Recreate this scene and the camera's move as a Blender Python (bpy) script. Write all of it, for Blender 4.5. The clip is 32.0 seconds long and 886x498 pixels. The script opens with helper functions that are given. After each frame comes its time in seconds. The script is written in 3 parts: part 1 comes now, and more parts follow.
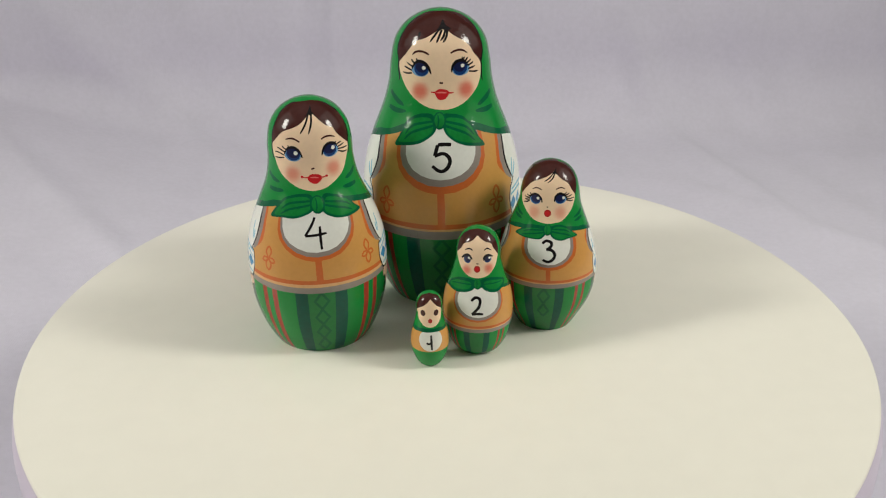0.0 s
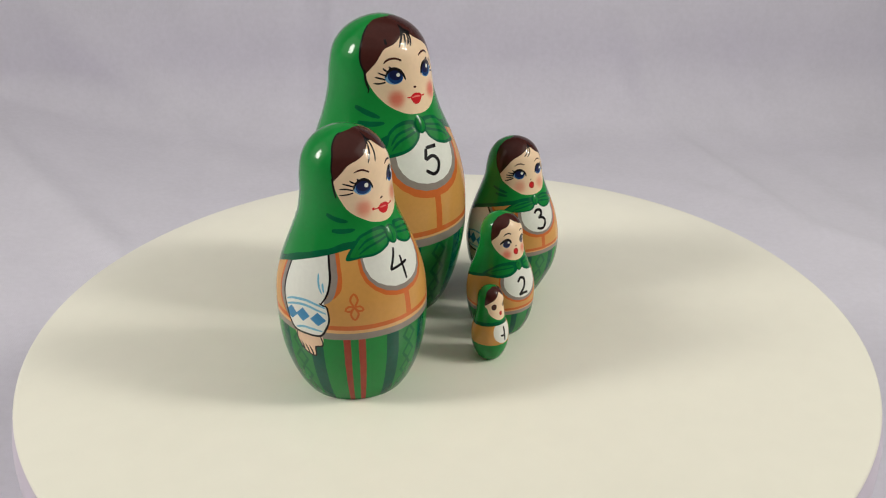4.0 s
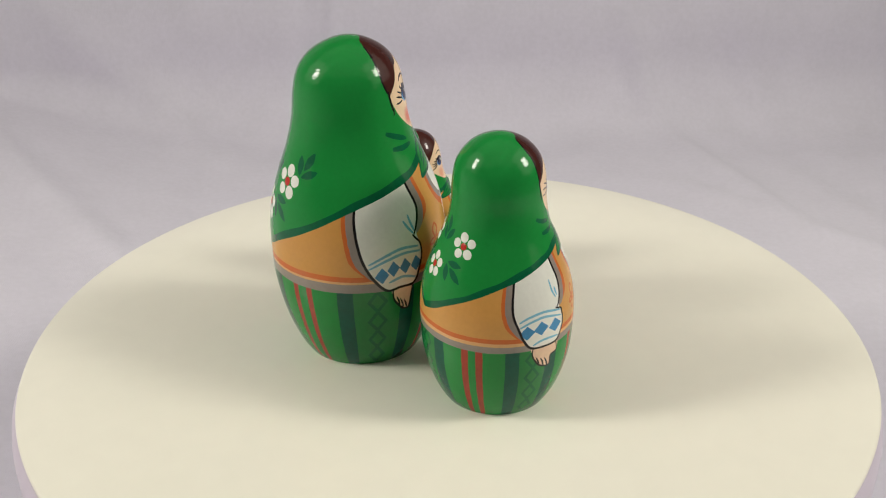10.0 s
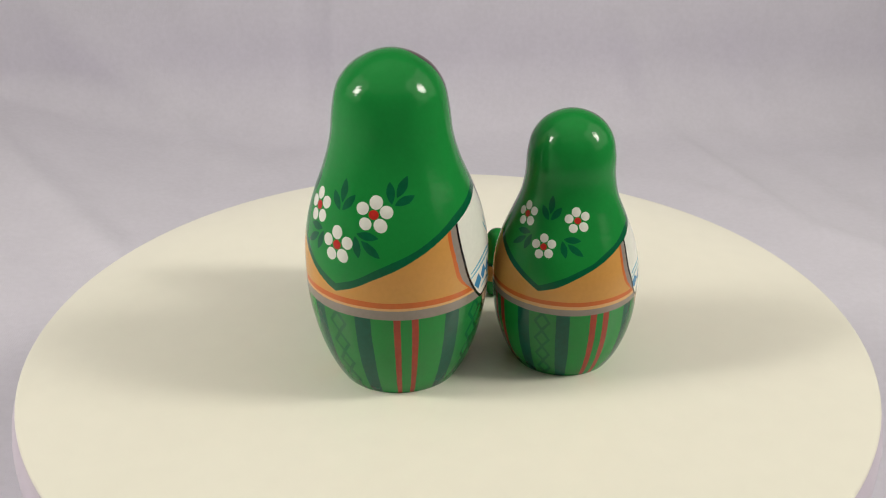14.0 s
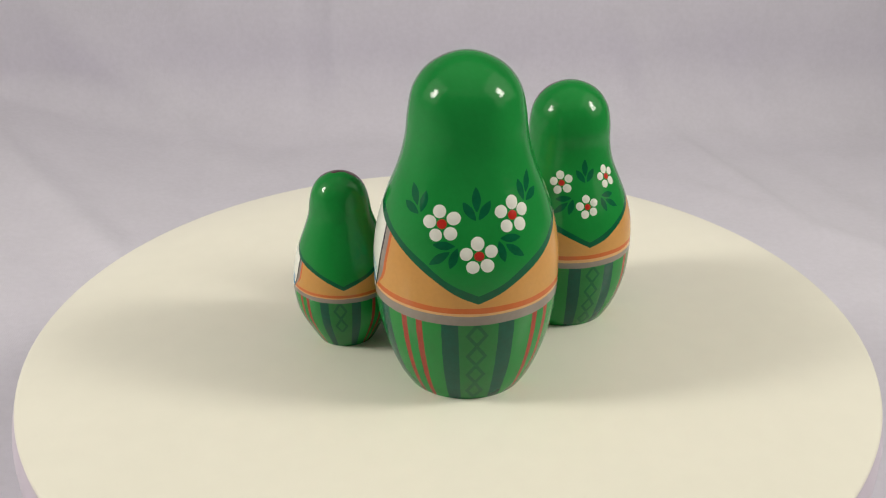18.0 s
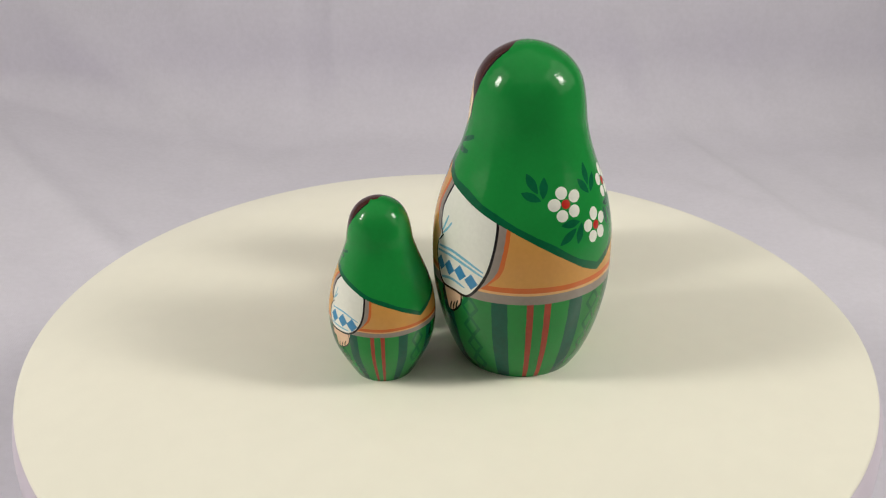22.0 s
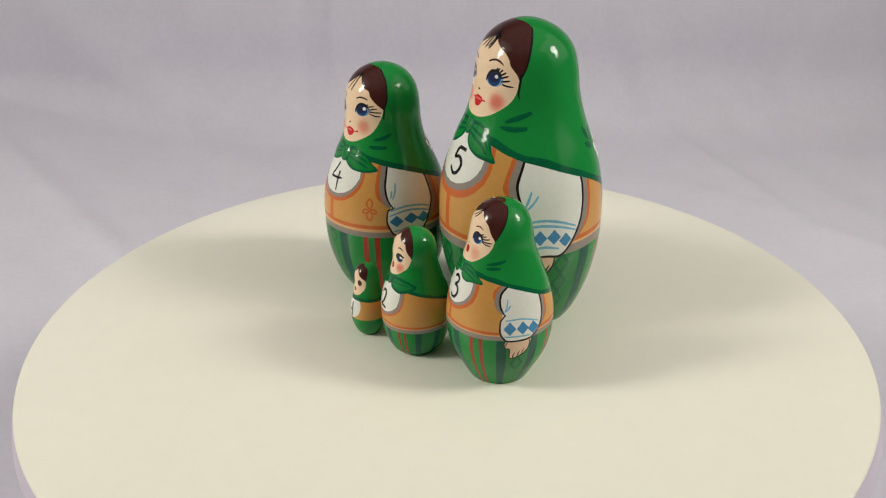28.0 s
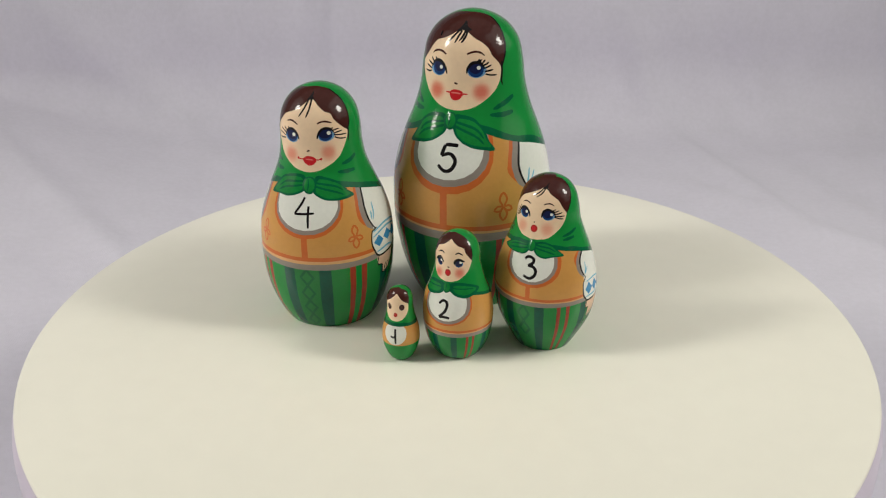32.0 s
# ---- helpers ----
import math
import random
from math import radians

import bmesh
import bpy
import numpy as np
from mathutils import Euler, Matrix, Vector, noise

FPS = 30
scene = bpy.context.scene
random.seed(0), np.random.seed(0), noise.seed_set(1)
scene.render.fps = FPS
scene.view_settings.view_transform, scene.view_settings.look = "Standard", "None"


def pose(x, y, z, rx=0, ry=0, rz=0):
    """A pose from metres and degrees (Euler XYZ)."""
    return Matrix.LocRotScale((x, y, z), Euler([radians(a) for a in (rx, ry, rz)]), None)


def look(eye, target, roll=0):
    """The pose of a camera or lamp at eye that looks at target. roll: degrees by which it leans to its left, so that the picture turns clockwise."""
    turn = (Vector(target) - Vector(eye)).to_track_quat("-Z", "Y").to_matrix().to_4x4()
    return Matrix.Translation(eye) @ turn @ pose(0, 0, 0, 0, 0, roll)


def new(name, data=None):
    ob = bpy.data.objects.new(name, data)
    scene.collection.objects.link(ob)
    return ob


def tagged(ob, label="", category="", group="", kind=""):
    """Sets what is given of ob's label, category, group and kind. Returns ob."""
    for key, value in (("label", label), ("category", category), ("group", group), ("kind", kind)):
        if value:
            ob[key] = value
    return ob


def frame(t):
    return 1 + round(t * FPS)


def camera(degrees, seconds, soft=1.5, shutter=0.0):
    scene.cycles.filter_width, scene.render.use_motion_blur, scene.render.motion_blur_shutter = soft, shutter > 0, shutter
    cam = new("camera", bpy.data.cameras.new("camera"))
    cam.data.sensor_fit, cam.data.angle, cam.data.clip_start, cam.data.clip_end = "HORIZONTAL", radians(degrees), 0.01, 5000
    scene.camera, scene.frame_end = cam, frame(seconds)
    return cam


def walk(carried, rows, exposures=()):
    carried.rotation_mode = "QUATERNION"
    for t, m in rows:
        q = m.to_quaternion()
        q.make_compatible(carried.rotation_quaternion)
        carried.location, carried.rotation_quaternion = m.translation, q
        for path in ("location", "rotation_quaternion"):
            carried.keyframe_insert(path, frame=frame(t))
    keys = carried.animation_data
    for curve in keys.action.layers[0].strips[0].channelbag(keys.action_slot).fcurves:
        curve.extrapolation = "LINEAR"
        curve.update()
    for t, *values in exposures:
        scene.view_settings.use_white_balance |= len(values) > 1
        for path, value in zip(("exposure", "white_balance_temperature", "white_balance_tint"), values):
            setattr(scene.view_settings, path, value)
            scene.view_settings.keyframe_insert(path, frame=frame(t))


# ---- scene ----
cam = camera(51.7, 32.0, soft=1.15)

# one camera on a stand, looking down on the turntable
EYE = Vector((0.0, -0.29865, 0.17535))
PITCH, YAW = radians(-26.015), radians(0.168)
AHEAD = Vector((-math.sin(YAW) * math.cos(PITCH), math.cos(YAW) * math.cos(PITCH), math.sin(PITCH)))
STAND = look(EYE, EYE + AHEAD, -0.497)
LIGHTNESS = [(0, -0.06, 6290, 10), (3, -0.06, 6290, 10), (6, -0.05, 6460, 10), (6.6, -0.06, 6460, 10), (6.85, -0.10, 6460, 10), (7, -0.18, 6460, 10),
             (7.2, -0.14, 6460, 10), (7.5, -0.06, 6460, 10), (8, -0.03, 6480, 10), (12, 0.0, 6540, 10), (18, 0.0, 6540, 10), (22, 0.0, 6480, 10),
             (28, -0.06, 6430, 10), (31, -0.07, 6420, 10), (32, -0.07, 6300, 10)]
walk(cam, [(0.0, STAND), (32.0, STAND)], exposures=LIGHTNESS)

# ---- light: two shaded lamps, one on each side of the turntable, plus added fill ----
world = bpy.data.worlds.new("room_air")
world.use_nodes = True
world.node_tree.nodes["Background"].inputs[0].default_value = (0.80, 0.78, 0.86, 1)
world.node_tree.nodes["Background"].inputs[1].default_value = 0.05
scene.world = world
scene.view_settings.exposure = 0.0


def lamp(name, eye, target, power, size_x, size_y, colour, spread=98):
    data = bpy.data.lights.new(name, "AREA")
    data.shape, data.size, data.size_y = "RECTANGLE", size_x, size_y
    data.energy, data.color, data.spread = power, colour, radians(spread)
    ob = new(name, data)
    ob.matrix_world = look(eye, target)
    return ob


# each lamp is a bright bulb behind a wide, weaker diffuser
WARM = (0.998, 0.971, 0.855)
lamp("lamp_left", (-0.90, -0.19, 0.63), (0, 0.03, 0.02), 1.33, 0.20, 0.30, WARM, 88)
lamp("diffuser_left", (-0.905, -0.08, 0.632), (0, 0.05, 0.02), 0.58, 0.80, 0.80, WARM, 88)
lamp("lamp_right", (0.90, -0.17, 0.68), (0, 0.03, 0.02), 1.72, 0.22, 0.30, WARM)
lamp("diffuser_right", (0.905, -0.06, 0.682), (0, 0.05, 0.02), 1.30, 1.15, 1.00, WARM)
# added fill, no seen source: a wide panel under the ceiling lifts the shadows
lamp("overhead_fill", (0, -0.35, 1.60), (0, -0.349, 0), 4.6, 2.5, 2.5, WARM, 180)


# ---- materials ----
def material(name, colour, rough=0.5, vary=0.06, grain=120.0, bump=0.0, coat=0.0, second=None, spec=0.5):
    """Paint, plastic or cloth: a base colour with two scales of variation and a fine relief."""
    m = bpy.data.materials.new(name)
    m.use_nodes = True
    n, l = m.node_tree.nodes, m.node_tree.links
    b = n["Principled BSDF"]
    tc = n.new("ShaderNodeTexCoord")
    fine, broad = n.new("ShaderNodeTexNoise"), n.new("ShaderNodeTexNoise")
    fine.inputs["Scale"].default_value, fine.inputs["Detail"].default_value = grain * 8, 4
    broad.inputs["Scale"].default_value, broad.inputs["Detail"].default_value = grain, 3
    l.new(tc.outputs["Object"], fine.inputs["Vector"]), l.new(tc.outputs["Object"], broad.inputs["Vector"])
    add = n.new("ShaderNodeMath")
    add.operation = "ADD"
    l.new(fine.outputs[0], add.inputs[0]), l.new(broad.outputs[0], add.inputs[1])
    ramp = n.new("ShaderNodeMapRange")
    ramp.inputs[1].default_value, ramp.inputs[2].default_value = 0.7, 1.3
    l.new(add.outputs[0], ramp.inputs[0])
    mix = n.new("ShaderNodeMix")
    mix.data_type = "RGBA"
    low = tuple(c * (1 - vary) for c in colour)
    high = second or tuple(min(1.0, c * (1 + vary)) for c in colour)
    mix.inputs[6].default_value, mix.inputs[7].default_value = (*low, 1), (*high, 1)
    l.new(ramp.outputs[0], mix.inputs[0]), l.new(mix.outputs[2], b.inputs["Base Color"])
    b.inputs["Roughness"].default_value = rough
    b.inputs["Specular IOR Level"].default_value = spec
    if coat:
        b.inputs["Coat Weight"].default_value, b.inputs["Coat Roughness"].default_value = coat, 0.010
    if coat:
        # turning and brush marks in the varnish, mostly level, which break up the lamps' reflections
        ripple, level = n.new("ShaderNodeTexNoise"), n.new("ShaderNodeMapping")
        ripple.inputs["Scale"].default_value, ripple.inputs["Detail"].default_value = 1.0, 2
        level.inputs["Scale"].default_value = (420, 420, 1000)
        l.new(tc.outputs["Object"], level.inputs["Vector"]), l.new(level.outputs[0], ripple.inputs["Vector"])
        cb = n.new("ShaderNodeBump")
        cb.inputs["Strength"].default_value, cb.inputs["Distance"].default_value = 1.0, 0.000080
        l.new(ripple.outputs[0], cb.inputs["Height"]), l.new(cb.outputs[0], b.inputs["Coat Normal"])
    if bump:
        bp = n.new("ShaderNodeBump")
        bp.inputs["Strength"].default_value, bp.inputs["Distance"].default_value = bump, 0.0004
        l.new(add.outputs[0], bp.inputs["Height"]), l.new(bp.outputs[0], b.inputs["Normal"])
    return m


# ---- the turn of the platter ----
TURNS = [(0, 0.0), (4.5, 47.88), (9, 95.05), (13, 136.84), (17, 179.13), (20, 211.16), (24, 253.23), (28, 295.8), (32, 338.57)]


def turned(t):
    """Degrees by which the platter has turned at t seconds."""
    xs, ys = [a for a, _ in TURNS], [b - 10.58 * a for a, b in TURNS]
    return 10.58 * t + float(np.interp(t, xs, ys))


# ---- the setting ----
def mesh_object(name, verts, faces, mats, smooth=True, parent=None):
    me = bpy.data.meshes.new(name)
    me.from_pydata([tuple(v) for v in verts], [], faces)
    for m in mats:
        me.materials.append(m)
    if smooth:
        me.polygons.foreach_set("use_smooth", [True] * len(me.polygons))
    ob = new(name, me)
    if parent:
        ob.parent = parent
    return ob


def lathe(profile, steps):
    """Verts and faces of a profile of (radius, height) turned round z."""
    verts, faces = [], []
    for r, z in profile:
        for k in range(steps):
            a = 2 * math.pi * k / steps
            verts.append((r * math.cos(a), r * math.sin(a), z))
    for i in range(len(profile) - 1):
        for k in range(steps):
            q = (k + 1) % steps
            faces.append((i * steps + k, i * steps + q, (i + 1) * steps + q, (i + 1) * steps + k))
    return verts, faces


def cloth_material():
    m = material("backdrop_cotton", (0.728, 0.700, 0.794), rough=0.9, vary=0.03, grain=30, spec=0.15)
    n, l = m.node_tree.nodes, m.node_tree.links
    b = n["Principled BSDF"]
    uv = n.new("ShaderNodeUVMap")
    uv.uv_map = "weave"
    wx, wy = n.new("ShaderNodeTexWave"), n.new("ShaderNodeTexWave")
    wx.bands_direction, wy.bands_direction = "X", "Y"
    for w in (wx, wy):
        w.inputs["Scale"].default_value = 270
        w.inputs["Distortion"].default_value = 6.0
        w.inputs["Detail"].default_value = 1.0
        l.new(uv.outputs[0], w.inputs["Vector"])
    mul = n.new("ShaderNodeMath")
    mul.operation = "MULTIPLY"
    l.new(wx.outputs[1], mul.inputs[0]), l.new(wy.outputs[1], mul.inputs[1])
    bp = n.new("ShaderNodeBump")
    bp.inputs["Strength"].default_value, bp.inputs["Distance"].default_value = 0.18, 0.0004
    l.new(mul.outputs[0], bp.inputs["Height"]), l.new(bp.outputs[0], b.inputs["Normal"])
    b.inputs["Sheen Weight"].default_value = 0.15
    return m


FLOOR_Z = -0.115


def cloth_point(x, s):
    """A point of the sheet: s runs along the table, up a soft bend and up the wall behind."""
    flat, bend = 1.51, 0.07
    arc = bend * math.pi / 2
    if s < flat:
        p, nrm = Vector((x, -1.0 + s, FLOOR_Z)), Vector((0, 0, 1))
    elif s < flat + arc:
        a = (s - flat) / bend
        p = Vector((x, -1.0 + flat + bend * math.sin(a), FLOOR_Z + bend * (1 - math.cos(a))))
        nrm = Vector((0, -math.sin(a), math.cos(a)))
    else:
        p, nrm = Vector((x, -1.0 + flat + bend, FLOOR_Z + bend + s - flat - arc)), Vector((0, -1, 0))
    d = 0.006 * noise.noise(Vector((x * 3.1, s * 2.3, 0.3))) + 0.0025 * noise.noise(Vector((x * 9, s * 7, 4.1)))

    def ridge(x0, s0, x1, s1, wide, high):
        """A soft crease from (x0, s0) to (x1, s1)."""
        x0, x1, s0, s1 = 1.1 * x0, 1.1 * x1, s0 + 0.165, s1 + 0.165
        ax, ay = x1 - x0, s1 - s0
        ln = math.hypot(ax, ay)
        along = ((x - x0) * ax + (s - s0) * ay) / ln
        off = ((x - x0) * ay - (s - s0) * ax) / ln
        ends = max(0.0, -along, along - ln)
        return high * math.exp(-(off / wide) ** 2 - (ends / (2.5 * wide)) ** 2)

    d += ridge(-0.098, 1.44, -0.092, 1.62, 0.006, 0.0042) + ridge(-0.125, 1.42, -0.118, 1.62, 0.012, -0.0040)
    d += ridge(0.17, 1.46, 0.235, 1.20, 0.014, 0.0060) + ridge(0.25, 1.44, 0.31, 1.22, 0.018, -0.0042)
    d += ridge(0.20, 1.215, 0.265, 1.13, 0.015, 0.0045) + ridge(-0.33, 1.25, -0.20, 1.10, 0.016, 0.0065)
    d += ridge(-0.30, 1.13, -0.17, 1.03, 0.012, -0.0020) + ridge(-0.32, 1.50, -0.20, 1.34, 0.024, 0.0070)
    d += ridge(0.03, 1.31, 0.09, 1.36, 0.010, -0.0025)
    # towards the left the sheet sweeps up and forward
    d += 0.6 * max(0.0, -x - 0.12) ** 2 if x > -0.6 else 0.6 * (0.48 ** 2 + 0.96 * (-x - 0.6))
    # above the foot of the wall the sheet leans back a little
    up = s - flat - arc - 0.01
    d -= 3.0 * up * up if 0 < up < 0.08 else max(0.0, 0.0192 + 0.48 * (up - 0.08)) if up > 0 else 0.0
    if s < flat:
        d = max(d, -0.002)
    return p + nrm * d


def build_cloth():
    nx, ns = 380, 400
    xs = [math.copysign(abs(2 * i / nx - 1) ** 1.5, 2 * i / nx - 1) for i in range(nx + 1)]
    verts, faces = [], []
    for j in range(ns + 1):
        s = 2.6 * j / ns
        for x in xs:
            verts.append(cloth_point(x, s))
    w = nx + 1
    for j in range(ns):
        for i in range(nx):
            faces.append((j * w + i, j * w + i + 1, (j + 1) * w + i + 1, (j + 1) * w + i))
    ob = mesh_object("backdrop", verts, faces, [cloth_material()])
    lay = ob.data.uv_layers.new(name="weave")
    ids = np.zeros(len(ob.data.loops), dtype=np.int32)
    ob.data.loops.foreach_get("vertex_index", ids)
    lay.data.foreach_set("uv", np.stack([np.array(xs)[ids % w], 2.6 * (ids // w) / ns], axis=1).ravel())
    tagged(ob, "pale lilac-grey cotton sheet draped as a softly creased backdrop", "backdrop", kind="structure")


def build_room():
    """Plain walls, ceiling and floor that close the place round the table."""
    wall = material("wall_paint", (0.20, 0.195, 0.20), rough=0.8, vary=0.03, grain=6, bump=0.1)
    white = material("ceiling_paint", (0.80, 0.79, 0.78), rough=0.85, vary=0.03, grain=6, bump=0.1)
    boards = material("floor_boards", (0.30, 0.22, 0.15), rough=0.5, vary=0.15, grain=10)

    def box(name, lo, hi, mat):
        v = [(x, y, z) for x in (lo[0], hi[0]) for y in (lo[1], hi[1]) for z in (lo[2], hi[2])]
        f = [(0, 1, 3, 2), (4, 6, 7, 5), (0, 4, 5, 1), (2, 3, 7, 6), (0, 2, 6, 4), (1, 5, 7, 3)]
        return tagged(mesh_object(name, v, f, [mat], smooth=False), kind="structure")

    x, y0, y1, z0, z1, w = 1.5, -1.9, 1.1, -0.859, 1.65, 0.1
    box("floor", (-x, y0, z0 - w), (x, y1, z0), boards)
    box("ceiling", (-x, y0, z1), (x, y1, z1 + w), white)
    box("wall_north", (-x, y1, z0), (x, y1 + w, z1), wall)
    box("wall_south", (-x, y0 - w, z0), (x, y0, z1), wall)
    box("wall_east", (x, y0, z0), (x + w, y1, z1), wall)
    box("wall_west", (-x - w, y0, z0), (-x, y1, z1), wall)


def build_table():
    wood = material("table_wood", (0.32, 0.22, 0.13), rough=0.45, vary=0.15, grain=20)
    ob = new("table")
    ob.location = (0, -0.25, FLOOR_Z - 0.012)

    def slab(name, lo, hi):
        v = [(x, y, z) for x in (lo[0], hi[0]) for y in (lo[1], hi[1]) for z in (lo[2], hi[2])]
        f = [(0, 1, 3, 2), (4, 6, 7, 5), (0, 4, 5, 1), (2, 3, 7, 6), (0, 2, 6, 4), (1, 5, 7, 3)]
        mesh_object(name, v, f, [wood], smooth=False, parent=ob)

    slab("tabletop", (-0.95, -0.7, -0.03), (0.95, 0.68, 0))
    for sx in (-1, 1):
        for sy in (-1, 1):
            slab("leg", (sx * 0.88 - 0.03, sy * 0.62 - 0.03, -0.732), (sx * 0.88 + 0.03, sy * 0.62 + 0.03, -0.03))
    tagged(ob, "plain wooden table under the draped cotton sheet", "table")


def build_turntable():
    """A low motor turntable; a hand-cut cream sheet covers its top."""
    top = material("sheet_cream", (0.91, 0.874, 0.772), rough=0.30, vary=0.012, grain=14, bump=0.03)
    side = material("turntable_lilac", (0.62, 0.55, 0.65), rough=0.35, vary=0.02, grain=20)
    ob = new("turntable")

    def rim(a):
        """The sheet's radius by the angle: cut by hand, so not quite round."""
        back = (a - 2.95 + math.pi) % (2 * math.pi) - math.pi
        return 0.1511 - 0.0011 * math.exp(-((back / 0.5) ** 2)) + 0.0005 * noise.noise(Vector((2.2 * math.cos(a), 2.2 * math.sin(a), 5.5)))

    steps, verts, faces = 480, [], []
    rings = [(0.0, 0.0), (0.3, 0.0), (0.6, 0.0), (0.85, 0.0), (0.9945, 0.0), (0.9985, -0.0002), (1.0, -0.0007), (0.9995, -0.0016)]
    for f, z in rings:
        for k in range(steps):
            a = 2 * math.pi * k / steps
            r = max(0.0002, f * rim(a))
            verts.append((r * math.sin(a), -r * math.cos(a), z))
    for i in range(len(rings) - 1):
        for k in range(steps):
            q = (k + 1) % steps
            faces.append((i * steps + k, (i + 1) * steps + k, (i + 1) * steps + q, i * steps + q))
    mesh_object("cover_sheet", verts, faces, [top], parent=ob)["label"] = "hand-cut round cream sheet"
    prof = [(0.001, -0.0016), (0.144, -0.0016), (0.1490, -0.0019), (0.1508, -0.0028), (0.1522, -0.0050), (0.1528, -0.0085), (0.1529, -0.094), (0.1519, -0.0965), (0.001, -0.0965)]
    v, f = lathe(prof, 360)
    mesh_object("platter", v, [tuple(reversed(q)) for q in f], [side], parent=ob)["label"] = "pale lilac moulded platter"
    prof = [(0.09, -0.0965), (0.092, -0.0965), (0.095, FLOOR_Z + 0.004), (0.095, FLOOR_Z + 0.0025), (0.001, FLOOR_Z + 0.0025)]
    v, f = lathe(prof, 96)
    mesh_object("foot", v, [tuple(reversed(q)) for q in f], [side], parent=ob)
    tagged(ob, "round motor turntable with a cream cover sheet and pale lilac side", "turntable")
    return ob


build_room()
build_table()
build_cloth()
TURNTABLE = build_turntable()
HEIGHTS = [0, .03, .07, .13, .2, .28, .36, .44, .52, .6, .68, .76, .84, .91, .96, 1.]
SHAPES = {
    5: (0.1098, -0.0013, 0.0316, 0, [.186, .204, .222, .243, .260, .272, .2745, .271, .2555, .2275, .1925, .1685, .158, .1415, .105, 0]),
    4: (0.0885, -0.0457, -0.0042, 9, [.194, .213, .232, .253, .269, .276, .2775, .270, .248, .2146, .181, .165, .1605, .144, .107, 0]),
    3: (0.0632, 0.0373, 0.0019, -9, [.160, .178, .200, .232, .262, .279, .284, .277, .260, .233, .2015, .1745, .162, .142, .1064, 0]),
    2: (0.0465, 0.0113, -0.0171, -4, [.154, .184, .208, .235, .253, .263, .266, .258, .240, .207, .184, .165, .162, .1436, .107, 0]),
    1: (0.0278, -0.0056, -0.0287, 3, [.112, .144, .170, .198, .221, .235, .2345, .2265, .207, .185, .170, .160, .160, .143, .1095, 0]),
}


# ---- the nesting dolls: turned bodies with painted regions ----
PAINTS = {}


def paint(name, colour, vary=0.05, rough=0.26):
    PAINTS[name] = material("doll_" + name, colour, rough=rough, vary=vary, grain=90, bump=0.035, coat=0.55, spec=0.03)


paint("green", (0.013, 0.245, 0.046), 0.04)
paint("bow_green", (0.012, 0.215, 0.042), 0.14)
paint("dark_green", (0.004, 0.112, 0.046), 0.12)
paint("panel_green", (0.019, 0.200, 0.048), 0.08)
paint("figure_green", (0.007, 0.132, 0.044), 0.10)
paint("stripe_green", (0.002, 0.088, 0.055), 0.12)
paint("vest_yellow", (0.63, 0.315, 0.085), 0.035)
paint("orange", (0.60, 0.145, 0.036), 0.05)
paint("grey", (0.29, 0.245, 0.215), 0.06)
paint("cream", (0.74, 0.42, 0.18), 0.06)
paint("white", (0.80, 0.80, 0.74), 0.03)
paint("black", (0.012, 0.010, 0.011), 0.1)
paint("hair", (0.060, 0.017, 0.014), 0.10)
paint("red", (0.52, 0.030, 0.022), 0.08)
paint("brick", (0.36, 0.052, 0.028), 0.10)
paint("eye_white", (0.17, 0.35, 0.57), 0.05)
paint("lip", (0.60, 0.022, 0.028), 0.06)
paint("round_lip", (0.44, 0.030, 0.024), 0.08)
paint("lip_light", (0.78, 0.20, 0.17), 0.05)
paint("iris", (0.012, 0.044, 0.165), 0.12)
paint("pupil", (0.012, 0.016, 0.062), 0.1)
paint("cuff_blue", (0.055, 0.245, 0.48), 0.10)
paint("pale_blue", (0.20, 0.47, 0.62), 0.10)
paint("hand_skin", (0.80, 0.55, 0.385), 0.05)
paint("skin", (0.88, 0.65, 0.44), 0.03)


def add_rouge():
    """The cheeks: soft red pigment laid into the skin, by the mesh's rouge layer."""
    m = PAINTS["skin"]
    n, l = m.node_tree.nodes, m.node_tree.links
    b = n["Principled BSDF"]
    old = b.inputs["Base Color"].links[0].from_socket
    at = n.new("ShaderNodeAttribute")
    at.attribute_name = "rouge"
    mix = n.new("ShaderNodeMix")
    mix.data_type = "RGBA"
    mix.inputs[7].default_value = (0.70, 0.115, 0.075, 1)
    l.new(at.outputs["Fac"], mix.inputs[0]), l.new(old, mix.inputs[6]), l.new(mix.outputs[2], b.inputs["Base Color"])


add_rouge()
ORDER = list(PAINTS)
D2R = math.pi / 180


SWELL_AT, SWELL_BY = [0, .40, .50, .60, .68, .76, .85, .92, 1], [0, 0, .12, .45, .84, 1, 1, .88, .30]


